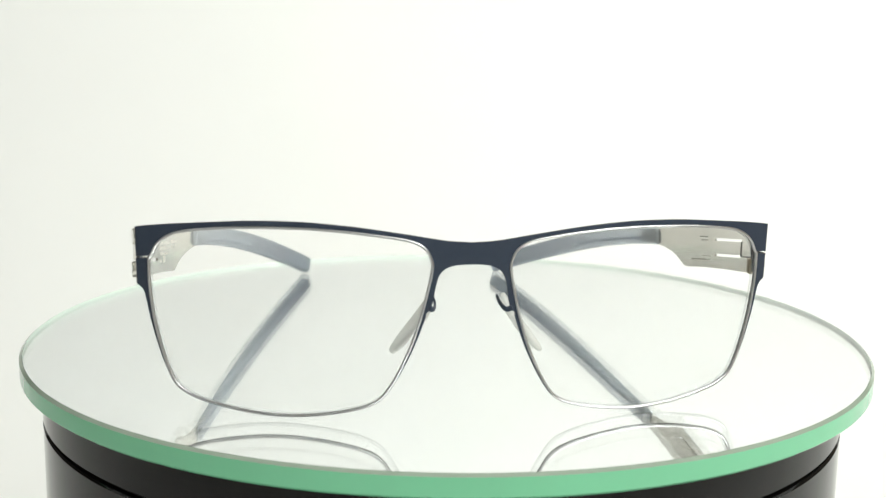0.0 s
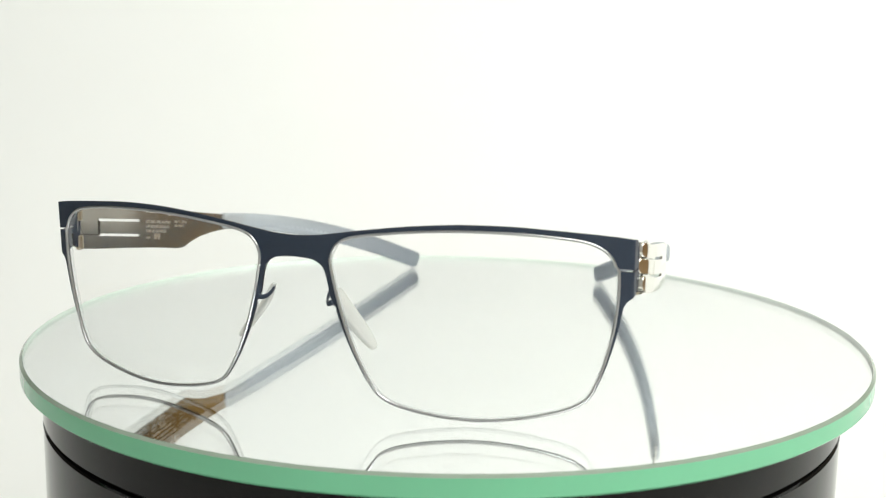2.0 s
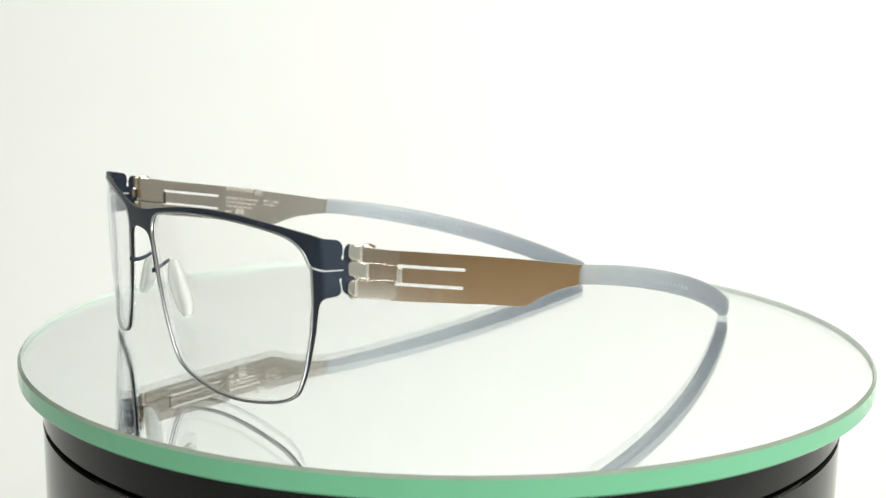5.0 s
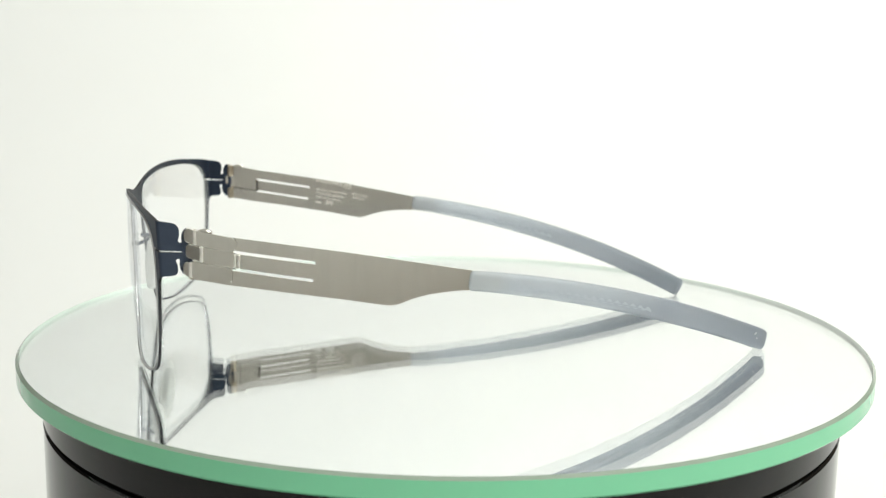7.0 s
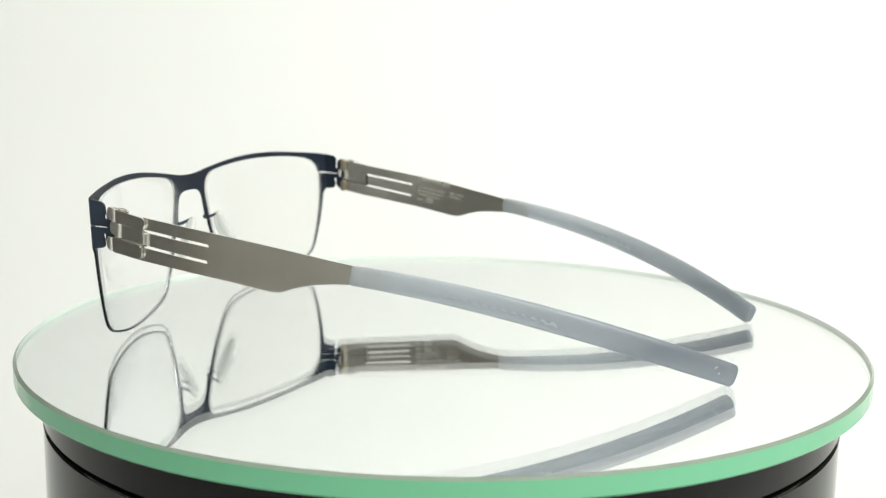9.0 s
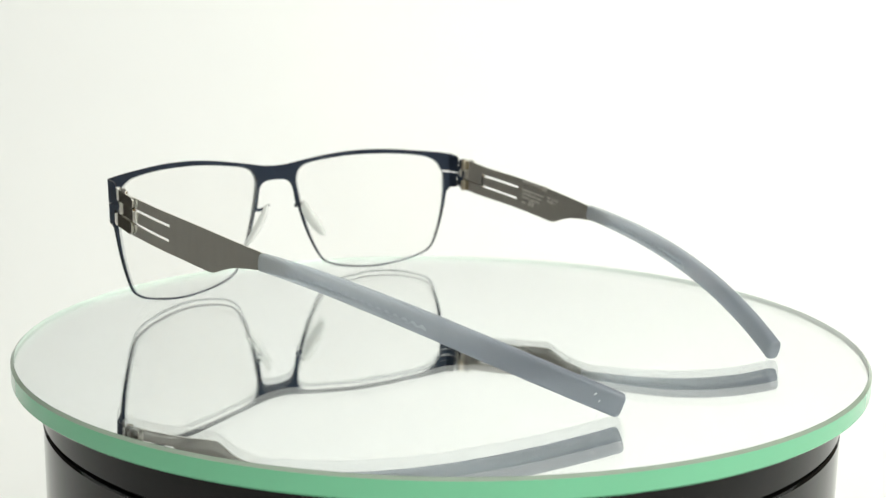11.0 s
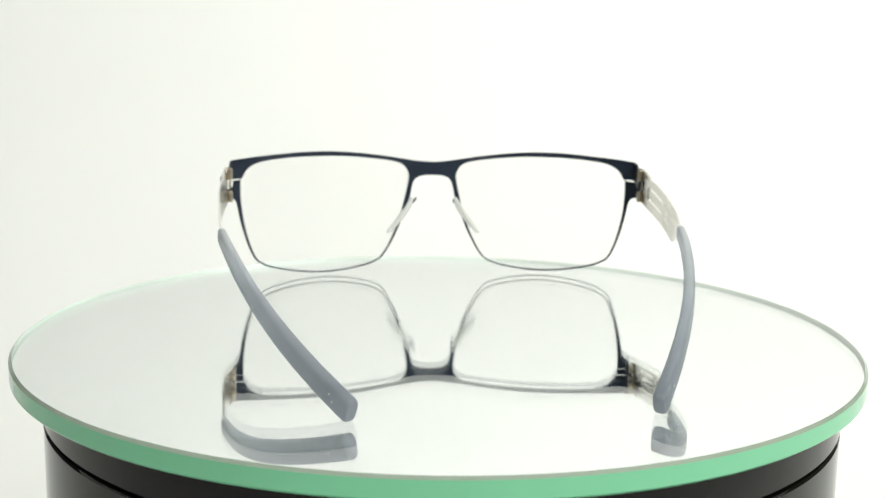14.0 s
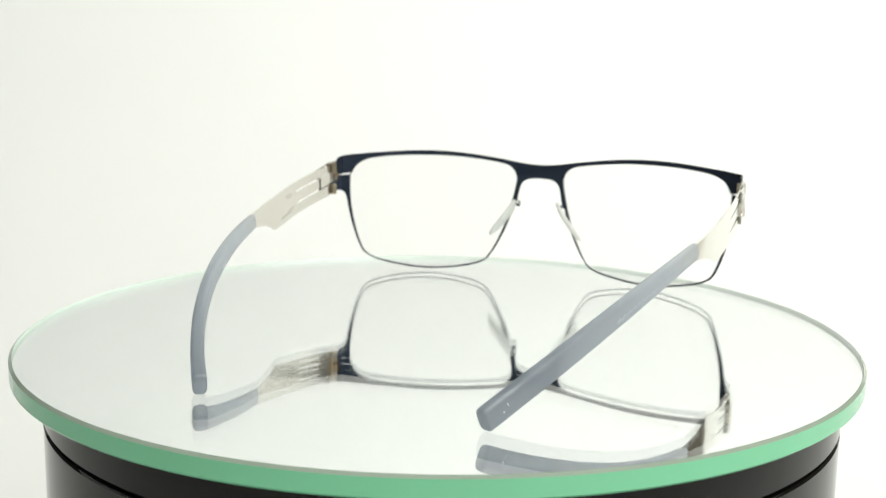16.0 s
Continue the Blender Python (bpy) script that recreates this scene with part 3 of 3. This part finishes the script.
def build_temple(glasses, s):
    def lay(out):
        return lambda y, z, d: Vector((s * (temple_x(s, y) + out - d), y, z)) * MM

    # the sheet with its two slots: cut as one outline, slots entered from the hinge end
    top, bot = dense([(p.x, p.y) for p in spline([(y, z, 0) for y, z in T_TOP], 4)], 3), dense(T_BOT, 1.5)
    up = [(11.3, 34.0), (29.0, 31.45), (29.0, 30.75), (11.3, 33.3)]
    dn = [(11.0, 30.2), (28.5, 27.5), (28.5, 26.8), (11.0, 29.5)]
    rings = [top + bot, dense(up + up[:1], 3)[:-1], dense(dn + dn[:1], 3)[:-1]]

    def side_normal(y, z):
        return Vector((s, -(temple_x(s, y + 0.5) - temple_x(s, y - 0.5)), 0)).normalized()

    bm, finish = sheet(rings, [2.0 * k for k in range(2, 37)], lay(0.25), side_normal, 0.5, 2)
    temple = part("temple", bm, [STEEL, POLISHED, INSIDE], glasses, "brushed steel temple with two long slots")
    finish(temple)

    # hinge: three clip plates outside, each bent from a rolled knuckle in front
    for z0, z1, y0, y1, lift, rear in ((35.2, 38.4, 3.3, 12.0, 0.75, 1.5), (31.75, 35.0, 4.7, 11.4, 0.5, 0.2), (27.9, 31.45, 2.2, 11.0, 0.75, 1.3)):
        ring = rounded(y0, y1, drop(z0), drop(z1), 0.12, rear)
        part("clip_plate", cushion(ring, lambda y, z, d, k=lift, a=y0: lay(k + 0.1 + 0.03 * (y - a))(y, z, d), lift, 0.045), STEEL, temple, "overlapping steel hinge clip")
    for z0, z1, y0, y1 in ((35.3, 38.5, 0.6, 2.8), (31.75, 35.05, 0.8, 4.2), (28.0, 31.25, 0.4, 1.7)):
        ring = rounded(y0, y1, drop(z0), drop(z1), min(1.15, y1 - y0 - 0.1), 0.15)
        # rolled round the pin, so the face turns away towards the front
        part("knuckle", cushion(ring, lambda y, z, d, a=y1: lay(1.0 - 0.22 * (a - y) ** 2 / max(1.0, (a - y) ** 0.5))(y, z, d), 1.2, 0.22), STEEL, temple, "rolled polished knuckle")
        x, y = temple_x(s, y1) + 0.78, y1 + 0.25
        a, b = Vector((s * x, y, drop(z0 + 0.15)(y))) * MM, Vector((s * x, y, drop(z1 - 0.15)(y))) * MM
        part("crease", sweep([a, a.lerp(b, 0.5), b], [(0.42 * MM, 0.34 * MM)] * 3, up=Vector((1, 0, 0)), sides=14, power=2.2), ETCHED, temple, "pale bent crease")
    # the pin that shows over the top clip
    p = Vector((s * (temple_x(s, 4) + 0.1), 4.2, drop(38.35)(4.2))) * MM
    part("hinge_pin", sweep([p, p + Vector((0, 1.1, 0.12)) * MM, p + Vector((0, 2.2, -0.3)) * MM], [(0.5 * MM, 0.5 * MM)] * 3, sides=12, power=2.0), POLISHED, temple, "small polished hinge pin")
    # the bright fold between the slots, and what shows of the hinge on the inside
    for y in (11.55, 12.35):
        x = temple_x(s, y) + 0.45
        a, b = Vector((s * x, y, 30.35 - 0.14 * (y - 11.5))) * MM, Vector((s * x, y, 32.95 - 0.14 * (y - 11.5))) * MM
        part("fold", sweep([a, a.lerp(b, 0.5), b], [(0.38 * MM, 0.3 * MM)] * 3, up=Vector((1, 0, 0)), sides=14, power=2.2), ETCHED, temple, "bright folded strip")
    for z0, z1 in ((35.2, 38.0), (27.9, 30.6)):
        a, b = Vector((s * (temple_x(s, 2.4) - 0.9), 2.4, z0)) * MM, Vector((s * (temple_x(s, 2.4) - 0.9), 2.4, z1)) * MM
        part("inner_barrel", sweep([a, a.lerp(b, 0.5), b], [(1.0 * MM, 0.8 * MM)] * 3, up=Vector((1, 0, 0)), sides=12, power=3), BRONZE, temple, "squared bronze-toned hinge barrel")
    for ring in ([(3.2, 30.95), (10.9, 29.75), (10.9, 30.05), (3.2, 31.25)], [(10.9, 29.75), (11.7, 29.65), (11.7, 33.35), (10.9, 33.45)]):
        part("inner_seam", prism(ring, lay(-0.25), 0.08), DARK_STEEL, temple, "dark seam of the hinge")
    # unreadable etched lines on the inside
    marks = {-1: ((31.2, 40.2, 33.0, 1.15), (40.7, 43.3, 30.9, 1.9), (31.2, 41.6, 30.2, 0.75), (31.2, 41.0, 28.9, 0.75), (31.2, 39.6, 27.6, 0.75), (43.4, 48.6, 28.6, 0.7), (43.4, 47.5, 27.4, 0.7), (34.2, 37.0, 25.2, 1.6), (30.8, 33.0, 25.9, 0.6)),
             1: ((33.0, 38.0, 31.0, 0.35), (33.0, 37.0, 30.1, 0.35), (31.0, 36.0, 26.2, 0.35), (31.0, 42.0, 25.3, 0.35))}[s]
    for y0, y1, z, h in marks:
        ring = [(y0, z), (y1, z - 0.155 * (y1 - y0)), (y1, z + h - 0.155 * (y1 - y0)), (y0, z + h)]
        part("etched_bar", prism(ring, lay(-0.25), 0.03), MARK if s < 0 else DARK_MARK, temple, "faint etched bar")

    # translucent sleeve over the thin rear end, with the toothed core inside
    (x0, x1, x2, x3), (z0, z1, z2, z3) = SLEEVE_FIT[s]

    def mid(y):
        w = (y - 65.0) / 84.0
        return Vector((s * (x0 + x1 * w + x2 * w * w + x3 * w ** 3), y, z0 + z1 * w + z2 * w * w + z3 * w ** 3)) * MM

    ys = [64.5 + 83.6 * k / 40 for k in range(41)]
    path = [mid(y) for y in ys]
    sizes = []
    for y in ys:
        w = (y - 64.5) / 83.6
        sizes.append(((1.15 + 0.55 * w) * MM, (2.3 + 0.75 * math.sin(math.pi * min(w * 1.25, 1.0) * 0.5) - 0.25 * w) * MM))
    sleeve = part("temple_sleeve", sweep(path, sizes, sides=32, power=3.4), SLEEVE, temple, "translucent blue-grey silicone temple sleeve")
    # pale raised ticks that draw the glints near the tip
    for y, h, dy, dh in ((143.4, -0.1, 0.5, 0.5), (144.3, 0.4, 1.3, 0.75), (145.2, -0.9, 0.9, 0.8), (146.2, 0.5, 0.5, 0.9)):
        p = mid(y) + Vector((s * 1.58, -0.3, h)) * MM
        part("tip_glint", sweep([p, p + Vector((0, dy * 0.6, dh * 0.4)) * MM, p + Vector((0, dy, dh)) * MM], [(0.17 * MM, 0.17 * MM)] * 3, sides=8, power=2.0), GLINT, sleeve, "small raised pale tick in place of a glint")
    # the toothed core shimmers through as a pale wavy band along both flat sides
    def half(y):
        return 1.15 + 0.55 * (y - 64.5) / 83.6

    line = dense([(73.0, 0.0), (110.0, 0.0)], 0.24)
    ring = [(y, -0.35 + 0.34 * math.sin(y * 2.95)) for y, h in line]
    under = [(y, -1.05 + 0.12 * math.sin(y * 2.95 + 1.0)) for y, h in reversed(line)]
    for side in (1, -1):

        def lay_core(y, h, d, side=side):
            tilt = (mid(y + 0.5) - mid(y - 0.5)).normalized()
            out = Vector((s * side, -s * side * tilt.x / max(tilt.y, 0.1), 0)).normalized()
            return mid(y) + out * (half(y) + 0.03 - d) * MM + Vector((0, 0, h)) * MM

        part("toothed_core", prism(ring + under, lay_core, 0.25), CORE, sleeve, "pale wavy edge of the core inside the sleeve")


def build_glasses():
    glasses = tagged(new("eyeglasses"), "rectangular eyeglasses with navy metal front on the mirror plate", "eyeglasses")
    build_front(glasses)
    build_nose(glasses)
    for s in (1, -1):
        build_temple(glasses, s)
    return glasses


build_room()
build_table()
build_backdrop()
turntable_base = build_base()
mirror_plate = build_plate()
eyeglasses = build_glasses()

# where the glasses lie on the plate
REST = pose(0.0040, -0.0661, 0.00008, 0, 0, 8.078)


def motions():
    times = [0.4 * k for k in range(41)]
    walk(mirror_plate, [(t, pose(0, 0, 0, 0, 0, turn_at(t))) for t in times])
    walk(eyeglasses, [(t, pose(0, 0, 0, 0, 0, turn_at(t)) @ REST) for t in times])


motions()
